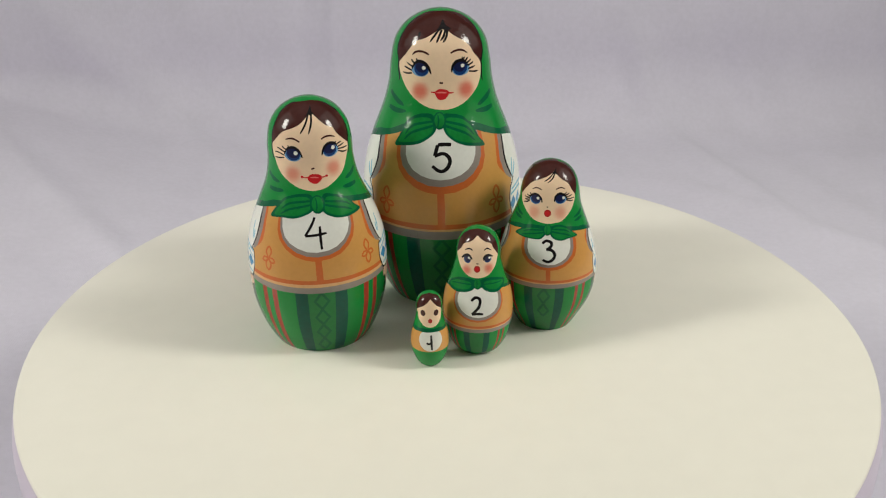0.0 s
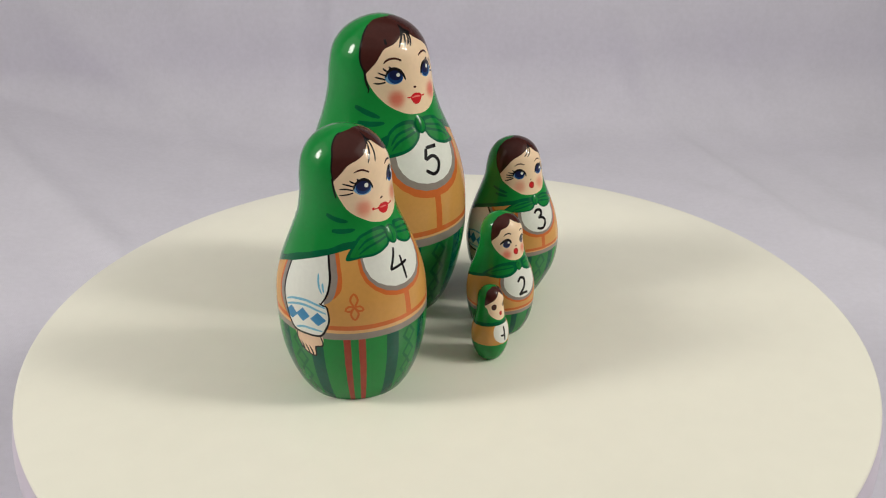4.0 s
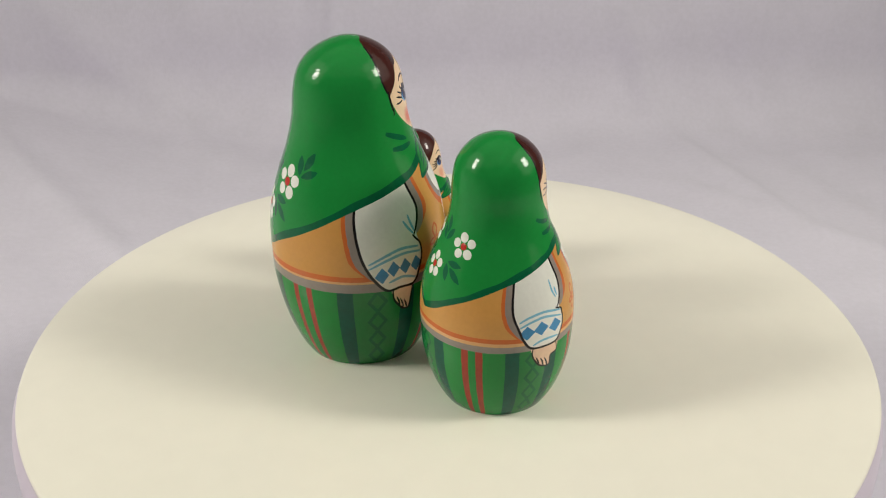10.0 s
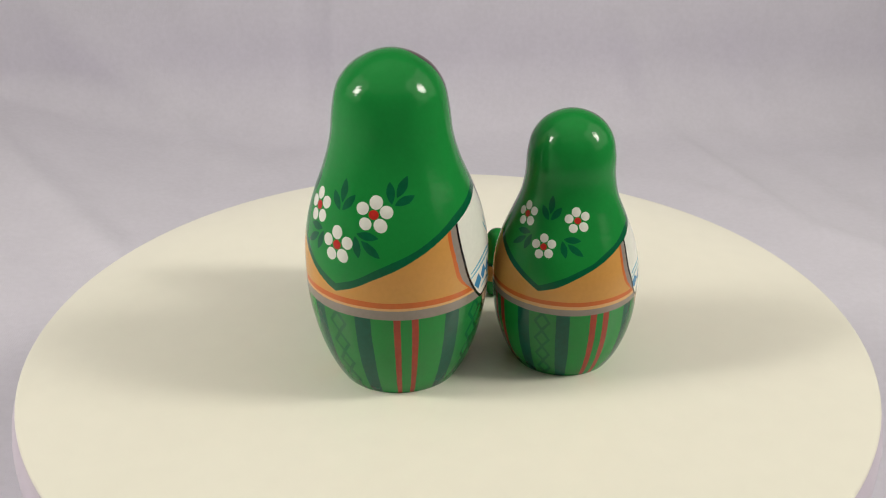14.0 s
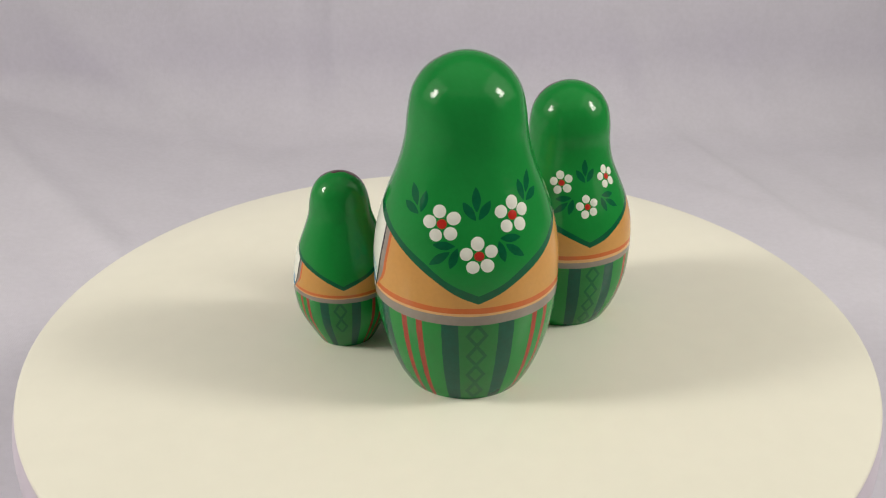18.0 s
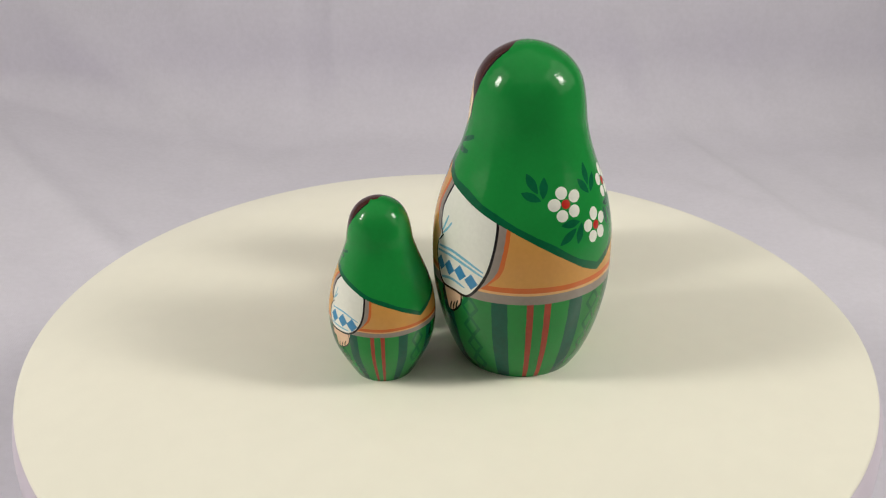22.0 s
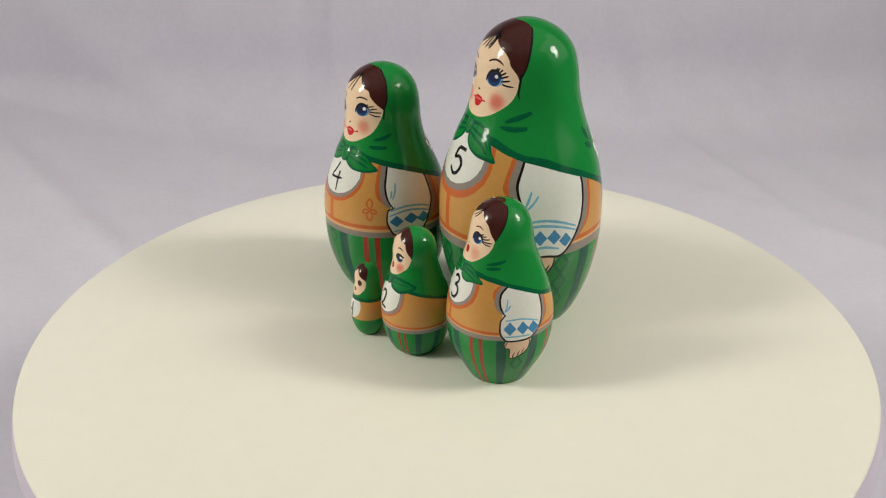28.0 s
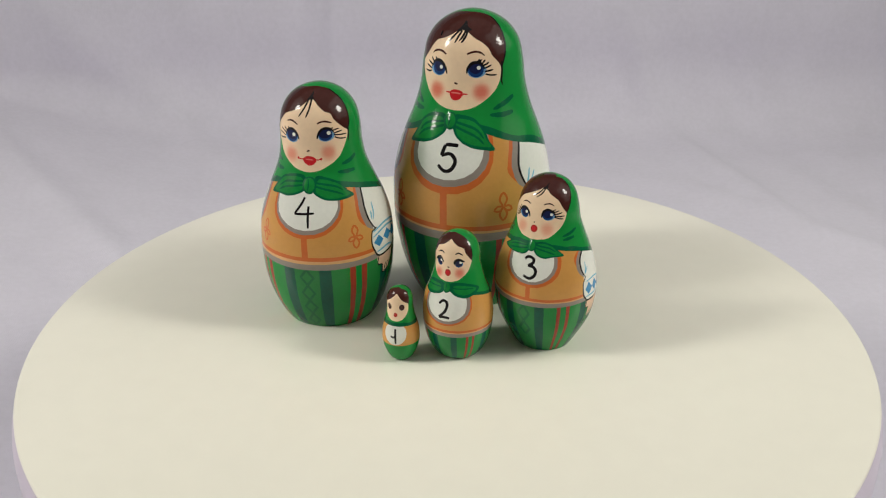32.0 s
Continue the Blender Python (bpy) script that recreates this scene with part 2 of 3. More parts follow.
class Painter:
    """The skin of one doll, unrolled: angle from the face against the length along the profile, in heights."""

    def __init__(self, height, radii, spacing, swell=(0.0, 0.0)):
        self.h, self.gap, self.swell = height, spacing, swell
        self.us = np.linspace(0, 1, 801)
        sq, hs = np.array(radii) ** 2, np.array(HEIGHTS)
        m = np.gradient(sq, hs)
        i = np.clip(np.searchsorted(hs, self.us, side="right") - 1, 0, len(hs) - 2)
        d = hs[i + 1] - hs[i]
        q = (self.us - hs[i]) / d
        s2 = (2 * q**3 - 3 * q**2 + 1) * sq[i] + (q**3 - 2 * q**2 + q) * d * m[i] + (3 * q**2 - 2 * q**3) * sq[i + 1] + (q**3 - q**2) * d * m[i + 1]
        self.rs = np.sqrt(np.maximum(s2, 0))
        soft = np.exp(-np.linspace(-2, 2, 33) ** 2)
        body = np.convolve(np.pad(self.rs, 16, mode="reflect", reflect_type="odd"), soft / soft.sum(), "valid")
        keep = np.clip((self.us - 0.93) / 0.03, 0, 1)
        self.rs = body * (1 - keep) + self.rs * keep
        self.ss = np.concatenate([[0], np.cumsum(np.hypot(np.diff(self.us), np.diff(self.rs)))])
        self.shapes, self.humps, self.cheeks = [], [], []

    def s(self, u):
        return float(np.interp(u, self.us, self.ss))

    def u(self, s):
        return float(np.interp(s, self.ss, self.us))

    def r(self, s):
        return max(0.0012, float(np.interp(s, self.ss, self.rs)))

    def curve(self, pts, closed, fine=0.006):
        """Catmull-Rom through the points (angle in degrees, height), as (radians, length)."""
        q = [(a * D2R, self.s(b)) for a, b in pts]
        n, out = len(q), []
        for i in range(n if closed else n - 1):
            p = [q[(i + k) % n] if closed else q[min(max(i + k, 0), n - 1)] for k in (-1, 0, 1, 2)]
            ln = math.hypot((p[2][0] - p[1][0]) * 0.22, p[2][1] - p[1][1])
            steps = max(2, min(14, int(ln / fine)))
            for k in range(steps):
                t = k / steps
                out.append(tuple(0.5 * (2 * p[1][c] + (p[2][c] - p[0][c]) * t + (2 * p[0][c] - 5 * p[1][c] + 4 * p[2][c] - p[3][c]) * t * t
                                        + (3 * p[1][c] - p[0][c] - 3 * p[2][c] + p[3][c]) * t**3) for c in (0, 1)))
        if not closed:
            out.append(q[-1])
        return out

    def put(self, mat, loop):
        """A loop in (radians, length); what crosses the back goes in twice."""
        self.shapes.append((ORDER.index(mat), loop))
        for turn in (-2 * math.pi, 2 * math.pi):
            if any(abs(a + turn) < math.pi for a, _ in loop) and any(abs(a) > math.pi for a, _ in loop):
                self.shapes.append((ORDER.index(mat), [(a + turn, b) for a, b in loop]))

    def poly(self, mat, pts, smooth=True, wobble=0.0012):
        loop = self.curve(pts, True) if smooth else self.straight(pts)
        self.put(mat, [(a + wobble * 4 * noise.noise(Vector((a * 9, b * 40, self.h * 99))), b + wobble * noise.noise(Vector((a * 9, b * 40, 7.7)))) for a, b in loop])

    def straight(self, pts, fine=0.02):
        out = []
        for i, p in enumerate(pts):
            q = pts[(i + 1) % len(pts)]
            a0, s0, a1, s1 = p[0] * D2R, self.s(p[1]), q[0] * D2R, self.s(q[1])
            steps = max(1, int(math.hypot((a1 - a0) * 0.25, s1 - s0) / fine))
            out += [(a0 + (a1 - a0) * k / steps, s0 + (s1 - s0) * k / steps) for k in range(steps)]
        return out

    def stroke(self, mat, pts, wide, ends=(0.25, 0.25), smooth=True, full=0.6):
        """A brush stroke along the points; ends: how much of the width is left at either end."""
        line = self.curve(pts, False) if smooth else [(a * D2R, self.s(b)) for a, b in pts]
        left, right, n = [], [], len(line)
        for i, (a, b) in enumerate(line):
            p, q, rad = line[max(i - 1, 0)], line[min(i + 1, n - 1)], self.r(b)
            dx, dy = (q[0] - p[0]) * rad, q[1] - p[1]
            ln = math.hypot(dx, dy) or 1
            t = i / (n - 1)
            body = math.sin(math.pi * min(max(t, 0), 1)) ** full
            e = ends[0] + (ends[1] - ends[0]) * t
            w = 0.5 * wide * (e + (1 - e) * body) * (1 + 0.12 * noise.noise(Vector((a * 30, b * 60, 3))))
            nx, ny = -dy / ln * w / rad, dx / ln * w
            left.append((a + nx, b + ny)), right.append((a - nx, b - ny))
        self.put(mat, left + right[::-1])

    def local(self, phi, u, x, y):
        s = self.s(u)
        return (phi * D2R + x / self.r(s + y), s + y)

    def blob(self, mat, phi, u, rx, ry, turn=0.0, n=20):
        c, d = math.cos(turn * D2R), math.sin(turn * D2R)
        loop = []
        for k in range(n):
            x, y = rx * math.cos(2 * math.pi * k / n), ry * math.sin(2 * math.pi * k / n)
            loop.append(self.local(phi, u, x * c - y * d, x * d + y * c))
        self.put(mat, loop)

    def pen(self, mat, phi, u, size, pts, wide, ends=(0.7, 0.7), full=0.6):
        """A stroke in a small flat frame round (phi, u), x to the right and y up, in units of size."""
        s0 = self.s(u)
        self.stroke(mat, [((phi * D2R + x * size / self.r(s0)) / D2R, self.u(s0 + y * size)) for x, y in pts], wide, ends, full=full)

    def band(self, mat, low, high, rise=0.0):
        """A ring round the doll between two heights; rise: how much higher it runs at the back."""
        edge = [(-180 + 3 * k, 0) for k in range(121)]
        wob = lambda a, k: rise * (1 - math.cos(a * D2R)) / 2 + 0.0016 * noise.noise(Vector((math.cos(a * D2R) * 3, math.sin(a * D2R) * 3, k)))
        self.put(mat, [(a * D2R, self.s(low) + wob(a, low * 50)) for a, _ in edge] + [(a * D2R, self.s(high) + wob(a, high * 50)) for a, _ in edge[::-1]])

    def point(self, a, b):
        lift = 0.0
        for phi, s0, rx, ry, high in self.humps:
            if abs(b - s0) > ry:
                continue
            turn = (a - phi + math.pi) % (2 * math.pi) - math.pi
            d = (turn * self.r(b) / rx) ** 2 + ((b - s0) / ry) ** 2
            if d < 1:
                lift += high * (1 - d) ** 1.5
        r, u = max(2e-4, float(np.interp(b, self.ss, self.rs))) + lift, float(np.interp(b, self.ss, self.us))
        # the head may be turned a little thicker and off the axis, towards the back
        w = float(np.interp(u, SWELL_AT, SWELL_BY)) if self.swell[1] else 0.0
        r += self.swell[0] * w * min(1.0, (1 - u) / 0.05)
        return Vector((r * math.sin(a), self.swell[1] * w - r * math.cos(a), u + 0.3 * lift)) * self.h

    def build(self, name):
        from mathutils.geometry import delaunay_2d_cdt

        k, top = 0.25, float(self.ss[-1]) - 0.0008
        verts, loops = [], []

        def add(loop):
            area = sum(p[0] * q[1] - q[0] * p[1] for p, q in zip(loop, loop[1:] + loop[:1]))
            loop = loop if area > 0 else loop[::-1]
            loops.append(list(range(len(verts), len(verts) + len(loop))))
            verts.extend(Vector((a * k, b)) for a, b in loop)

        nx, ny = int(2 * math.pi * k / self.gap), int(top / self.gap)
        edge = [(-math.pi + 2 * math.pi * i / nx, 0.0) for i in range(nx)] + [(math.pi, top * j / ny) for j in range(ny)]
        edge += [(math.pi - 2 * math.pi * i / nx, top) for i in range(nx)] + [(-math.pi, top - top * j / ny) for j in range(ny)]
        add(edge)
        for _, loop in self.shapes:
            add(loop)
        for j in range(1, ny):
            for i in range(1, nx):
                verts.append(Vector(((-math.pi + 2 * math.pi * (i + 0.5 * (j % 2)) / nx) * k, top * j / ny)))
        vs, _, fs, _, _, src = delaunay_2d_cdt(verts, [], loops, 1, 1e-6, True)
        flat = [(v.x / k, v.y) for v in vs]
        pts = [self.point(a, b) for a, b in flat]
        e = 0.002
        norms = []
        for a, b in flat:
            b = min(max(b, e), top - e)
            da, db = self.point(a + e, b) - self.point(a - e, b), self.point(a, b + e) - self.point(a, b - e)
            norms.append(tuple(da.cross(db).normalized()))
        faces, mats = [], []
        for f, ids in zip(fs, src):
            if 0 in ids:
                faces.append(f)
                mats.append(self.shapes[max(ids) - 1][0] if max(ids) else 0)
        me = bpy.data.meshes.new(name)
        me.from_pydata(pts, [], faces)
        for m in ORDER:
            me.materials.append(PAINTS[m])
        me.polygons.foreach_set("material_index", mats)
        me.polygons.foreach_set("use_smooth", [True] * len(faces))
        rouge = me.attributes.new("rouge", "FLOAT", "POINT")
        val = []
        for a, b in flat:
            w = 0.0
            for phi, s0, rad, full in self.cheeks:
                d = math.hypot((a - phi) * self.r(b), b - s0) / rad
                w = max(w, full * math.exp(-d**4 * 0.85))
            val.append(w)
        rouge.data.foreach_set("value", val)
        me.normals_split_custom_set_from_vertices(norms)
        return new(name, me)


# heights on each doll: scarf hem from the front to the back corner, belt, bib, face
LOOKS = {
    5: dict(hem=[(18, .658), (31, .645), (45, .625), (60, .607), (78, .587), (107.5, .540), (119.4, .517), (132.8, .485), (149.6, .439), (163.7, .397), (176.2, .371)],
            hem_back=[(-183.8, .371), (-170.9, .396), (-157.8, .429), (-142.7, .462), (-129.8, .492), (-104, .549)],
            belt=(.296, .325, .333, .350), bib=(-.4, .598, 29, .502), ring=((34.0, .480), (37.5, .456)), vest_flower=(42, .413),
            stripes=20.5, flowers=[(152.7, .591, 14), (-158.6, .605, -6), (176.7, .510, 4)], swell=(.0068, .0082), fold=[(66, .747), (54, .731), (40, .715), (62, .700), (50, .696), (36, .699)],
            leaves=[(136, .604, 122), (176, .598, 90), (-146, .627, 58), (164, .537, 218), (-171, .552, -42)], gap=.0125),
    4: dict(hem=[(18, .640), (30, .634), (46, .622), (70, .598), (87, .578), (104, .552), (127, .510), (147.1, .467), (162.5, .432), (175.8, .398)],
            hem_back=[(-184.2, .398), (-170.4, .420), (-156.8, .453), (-140, .489), (-116.2, .536), (-100.3, .559)],
            belt=(.307, .332, .345, .362), bib=(-.5, .585, 33.2, .472), ring=((35.6, .455), (38.4, .439)), vest_flower=(44, .433),
            stripes=16, flowers=[(-154.2, .651, 8), (147.6, .645, 14), (175.2, .557, 9)], fold=[(70, .734), (58, .718), (45, .710), (63, .680), (51, .679), (38, .683)],
            leaves=[(176, .640, 90), (-169, .590, -40), (161, .592, 222)], gap=.0135),
    3: dict(hem=[(18, .662), (30, .656), (45, .646), (69, .627), (85, .608), (104, .580), (120.7, .548), (147.2, .505), (165.1, .467), (185, .420)],
            hem_back=[(-175, .420), (-158.7, .451), (-138.3, .488), (-120, .545), (-104, .580)],
            belt=(.341, .366, .373, .389), bib=(3.9, .594, 29.7, .480), ring=((34.4, .465), (39.2, .448)), vest_flower=None,
            stripes=18, flowers=[], leaves=[], fold=[(78, .740), (62, .724), (48, .714), (70, .703), (58, .699), (48, .696)], gap=.017),
    2: dict(hem=[(18, .598), (40, .582), (60, .562), (80, .542), (110, .505), (135, .462), (158, .410), (180, .365)], hem_back=[(-180, .365), (-158, .410), (-135, .462), (-110, .505)],
            belt=(.249, .280, .288, .308), bib=(2.0, .520, 38, .381), ring=((44.5, .358), (47.5, .342)), vest_flower=None,
            stripes=17, flowers=[], leaves=[], gap=.021),
    1: dict(hem=[(20, .540), (45, .537), (75, .530), (110, .520), (150, .510), (180, .505)], hem_back=[(-180, .505), (-150, .510), (-110, .520)],
            belt=None, bib=None, ring=None, vest_flower=None, stripes=None, flowers=[], leaves=[], gap=.034),
}
# the painted faces, bows and figures, in degrees from the middle of the face and heights on the doll
FACES = {
    5: dict(
        oval=[(-50.8, .817), (-43.6, .785), (-33.2, .754), (-23.5, .7345), (-13.1, .720), (-1.8, .7136), (9.4, .7144), (21.3, .7255), (33.2, .747), (43.8, .774), (49.7, .804)],
        crown=[(-54.8, .845), (-61.0, .883), (-62.5, .912), (-64, .951), (-65.5, .980), (-58, .9915), (-30, .9955), (0, .9962), (36, .9957), (62, .9915), (72.5, .983), (68, .958), (63, .917), (59.5, .882), (52.5, .839)],
        hairline=[(-54.8, .845), (-51.1, .856), (-42.8, .881), (-37.3, .903), (-32.1, .919), (-20.8, .929), (-9.8, .943), (-1.6, .955), (5.1, .962),
                  (13.6, .947), (21.8, .933), (31.2, .92), (38.8, .901), (41.5, .883), (49.3, .858), (52.5, .839)],
        parting=[(6, .978), (10.4, .965), (17.4, .955), (8.8, .951), (2.9, .954), (-5.8, .95), (-.7, .963)],
        strands=[[(-.7, .955), (-7, .94), (-13.2, .919)], [(2.6, .953), (-1.4, .935), (-4.7, .917)], [(8.2, .954), (4.8, .936), (.4, .923)],
                 [(11.5, .954), (8.6, .935), (3.6, .918)], [(-31.2, .945), (-30.2, .937), (-29.2, .929)],
                 [(-56, .860), (-53.8, .824), (-51, .800), (-52.4, .788)], [(54, .860), (52.3, .817), (51.8, .800), (53.2, .784)]],
        eyes=[((-21.6, .839), (-22.2, .834), (-18.6, .841), [(-10.3, .823), (-13.2, .843), (-18.9, .858), (-25.8, .86), (-30.5, .85), (-33, .835)]),
              ((22.5, .841), (22.6, .836), (25.6, .846), [(12.4, .828), (13.5, .845), (17.7, .859), (24.2, .863), (29.3, .857), (31.8, .843)])],
        size=(.0245, .0235),
        lashes=[[(-33, .822), (-39.2, .818), (-45.9, .819)], [(-32.9, .829), (-38.8, .834), (-44.4, .838)], [(-31.5, .841), (-37.6, .847), (-41.2, .852)],
                [(-29.3, .851), (-33.3, .859), (-35.3, .865)], [(-25.8, .86), (-27.4, .864), (-28.5, .869)], [(33.2, .826), (39.4, .822), (46.4, .821)],
                [(32.2, .834), (37.5, .836), (42.5, .839)], [(31.8, .844), (37.2, .849), (40.5, .853)], [(30.4, .852), (35.3, .858), (37.3, .863)],
                [(28.9, .857), (31.6, .865), (33.2, .87)], [(26.5, .861), (28, .868), (29.4, .872)], [(24.7, .863), (25.8, .869), (26.5, .873)]],
        brows=[[(-34.5, .877), (-30.5, .887), (-24.5, .891), (-18.4, .889), (-13.2, .882)], [(33.4, .881), (29.6, .89), (23.6, .895), (17.5, .893), (12.3, .887)]],
        nose=[(-1.1, .797), (.6, .7955), (2.7, .795)],
        smile=[(-10.1, .767), (-6.8, .766), (.8, .769), (8.5, .764), (13.8, .764)],
        lips=[(-6, .766), (-2.8, .775), (.8, .777), (4.3, .775), (7.2, .773), (9.1, .764), (7.2, .753), (4.5, .745), (.7, .742), (-2.5, .745), (-4.8, .754)],
        shine=[(-4.2, .765), (.8, .766), (6.7, .764)],
        cheeks=[(-22.3, .767), (28.3, .77)], blush=(.0265, .86),
        wings=[[(-7, .695), (-16.5, .701), (-26.9, .69), (-33.9, .667), (-36.8, .637), (-40.3, .597), (-29.6, .6), (-20.5, .607), (-11.2, .625), (-4.1, .654)],
               [(2.6, .697), (10.9, .7), (21.9, .688), (29.9, .656), (33.5, .626), (38, .595), (28.1, .598), (18.4, .605), (9.3, .623), (2.3, .654)]],
        knot=(-1.2, .680, .0180, .0270),
        digit=[[(8.3, .61), (2.6, .611), (-2.5, .61)], [(-2.5, .609), (-3.8, .593), (-4.9, .576)],
               [(-4.9, .576), (1.2, .584), (5.4, .575), (6.7, .558), (3.8, .536), (-1, .53), (-6.6, .546)]], pen=.0124),
    4: dict(
        oval=[(-56, .806), (-44, .748), (-24, .708), (-12, .694), (0, .688), (12, .692), (24, .706), (44, .744), (57, .804)],
        crown=[(-60.2, .85), (-62.5, .884), (-63.1, .93), (-66, .964), (-63, .984), (-50, .9895), (-20, .9932), (11.2, .9945), (36, .9925), (59, .9855), (67, .956), (67.4, .913), (66, .871), (60.8, .838)],
        hairline=[(-60.2, .85), (-50.4, .877), (-40.9, .902), (-27.3, .916), (-15.9, .929), (-5.2, .949), (5.4, .966), (17.3, .943), (27, .921), (36.9, .91), (40.6, .888), (51, .859), (60.8, .838)],
        parting=[(8.5, .984), (8.3, .969), (14.6, .953), (7.6, .961), (3.3, .957), (-.7, .962), (-9.1, .943), (-.5, .967)],
        strands=[[(.4, .962), (-5.4, .932), (-13.3, .899)], [(6, .961), (3.5, .931), (-1.4, .898)],
                 [(-61.5, .86), (-60, .826), (-57.5, .792)], [(62, .85), (61, .82), (60, .795)]],
        eyes=[((-23.8, .826), (-23.6, .820), (-20, .830), [(-11.4, .813), (-14.1, .834), (-19.5, .848), (-26.1, .851), (-33.2, .84), (-36.4, .821)]),
              ((26.3, .835), (26.6, .829), (31, .840), [(14.5, .818), (15.9, .835), (20.6, .853), (27, .859), (34.2, .854), (38.1, .84)])],
        size=(.0280, .0245),
        lashes=[[(-37, .809), (-45.9, .804), (-54.3, .803)], [(-36.5, .818), (-45.4, .824), (-53.6, .824)], [(-34.8, .829), (-43.2, .838), (-49.6, .843)],
                [(-32.6, .839), (-38.3, .847), (-40.5, .853)], [(-28, .849), (-30.3, .853), (-31.4, .856)], [(38.7, .822), (47.5, .812), (56.7, .81)],
                [(38, .83), (47.2, .827), (57.8, .826)], [(37.9, .837), (44.8, .84), (51.4, .843)], [(35.9, .847), (42.3, .851), (46.9, .852)], [(34.1, .852), (36.1, .856), (37.5, .859)]],
        brows=[[(-34.8, .877), (-28.9, .882), (-21.9, .882), (-14, .871)], [(36.6, .877), (28.7, .884), (21.4, .884), (15.5, .877)]],
        nose=[(-1, .768), (1.2, .7705), (3.4, .772)],
        smile=[(-13.3, .740), (-9.4, .737), (2, .739), (11.9, .735), (18.2, .738)],
        lips=[(-6.2, .738), (-2, .749), (2.8, .75), (6.4, .749), (9.8, .744), (12.3, .735), (9.3, .721), (5.5, .714), (1.3, .713), (-2.7, .719), (-5.3, .727)],
        shine=[(-3, .737), (2.3, .737), (7.6, .735)],
        cheeks=[(-25.4, .749), (28.8, .763)], blush=(.0290, .66),
        wings=[[(-2.5, .671), (-16.9, .678), (-33.2, .663), (-40.8, .639), (-49, .589), (-34.1, .591), (-21.7, .592), (-10.3, .604), (-1.4, .626)],
               [(10.4, .671), (23, .668), (38.7, .645), (44.7, .618), (51.6, .591), (37.1, .581), (25, .583), (15.7, .593), (7, .62)]],
        knot=(3, .640, .0250, .0330),
        digit=[[(-1.1, .597), (-4.2, .572), (-10.5, .533)], [(-10.5, .533), (-2.2, .535), (8.8, .54)], [(3.2, .565), (2.9, .528), (3.2, .483)]], pen=.0100),
    3: dict(
        oval=[(-61, .785), (-48, .755), (-25, .712), (-12, .701), (0, .697), (12, .701), (25, .712), (46, .762), (55, .80)],
        crown=[(-66.8, .818), (-76.4, .863), (-85, .921), (-91.9, .968), (-92, .993), (-40, .9972), (10, .9968), (70, .9958), (93, .986), (85, .956), (73.5, .899), (59.1, .834)],
        hairline=[(-66.8, .818), (-52.2, .871), (-39.8, .906), (-20.5, .93), (-2.8, .949), (12.3, .966), (18, .956), (28.2, .932), (42.9, .906), (50.5, .869), (59.1, .834)],
        parting=[(22.7, .98), (18.5, .965), (22.2, .951), (13.2, .957), (5.2, .952), (11.3, .966)],
        strands=[[(10.3, .964), (-.4, .939), (-12.3, .919)], [(13.5, .961), (6.2, .935), (-4.6, .914)]],
        eyes=[((-25.8, .823), (-26, .816), (-21.1, .828), [(-12.2, .807), (-14.6, .829), (-22.3, .846), (-30.9, .846), (-38.1, .83), (-39.1, .812)]),
              ((22.3, .832), (22.9, .825), (29, .834), [(10.8, .815), (13.1, .844), (20.7, .859), (28.6, .853), (34.6, .838), (36, .822)])],
        size=(.0300, .0275),
        lashes=[[(-38.4, .803), (-46.4, .79), (-55.5, .782)], [(-38.8, .81), (-45.7, .804), (-52.7, .802)], [(-38.5, .819), (-46.6, .816), (-54.2, .818)],
                [(-36.7, .83), (-43.4, .829), (-49.2, .833)], [(-34.4, .838), (-38.3, .841), (-41.7, .848)], [(34.7, .82), (42.5, .811), (51.9, .807)],
                [(34.8, .826), (44.1, .822), (54.8, .822)], [(33.7, .836), (41.6, .836), (49.9, .842)], [(31.4, .846), (37.9, .848), (43.3, .853)], [(28.7, .852), (33.5, .855), (37.4, .862)]],
        brows=[[(-36.6, .87), (-29, .881), (-20.2, .881), (-14.9, .875)], [(34.5, .878), (27.4, .889), (19.9, .889), (13.9, .882)]],
        nose=[(-3.3, .785), (-2, .784), (-.6, .785)], mouth=(-.7, .751, .0195, .0205),
        cheeks=[(-25.9, .749), (22.2, .752)], blush=(.0330, .52),
        wings=[[(-3.4, .673), (-21, .675), (-36.8, .658), (-51, .617), (-35.5, .609), (-18.8, .61), (-8.1, .616), (-1.4, .645)],
               [(6.2, .682), (19.4, .69), (31.7, .675), (40.1, .648), (47.2, .62), (32.2, .616), (20.6, .608), (10.1, .62), (4.2, .649)]],
        knot=(.8, .665, .0210, .0300),
        digit=[[(-5, .593), (-2.2, .606), (2, .609), (6.7, .6), (6.4, .58), (.5, .563)], [(.5, .563), (7.2, .561), (11.2, .541), (9.5, .514), (3.8, .498), (-3.4, .508)]], pen=.0168),
    2: dict(
        oval=[(-64, .785), (-52, .743), (-28, .690), (-14, .674), (0, .668), (14, .674), (28, .690), (50, .743), (58, .785)],
        crown=[(-68.9, .82), (-71.5, .883), (-73, .953), (-61.5, .987), (-20, .9955), (24.9, .9945), (57.6, .978), (63.9, .933), (64.7, .87), (61.7, .817)],
        hairline=[(-68.9, .82), (-50.1, .872), (-43.6, .909), (-25.7, .928), (-12.2, .951), (-2.8, .968), (11.5, .95), (25.8, .93), (41.6, .914), (46.2, .877), (61.7, .817)],
        eyes=[((-27.5, .800), (-27.5, .796), (-22.1, .815), [(-13.8, .806), (-22.9, .836), (-33.9, .829), (-45.5, .799)]),
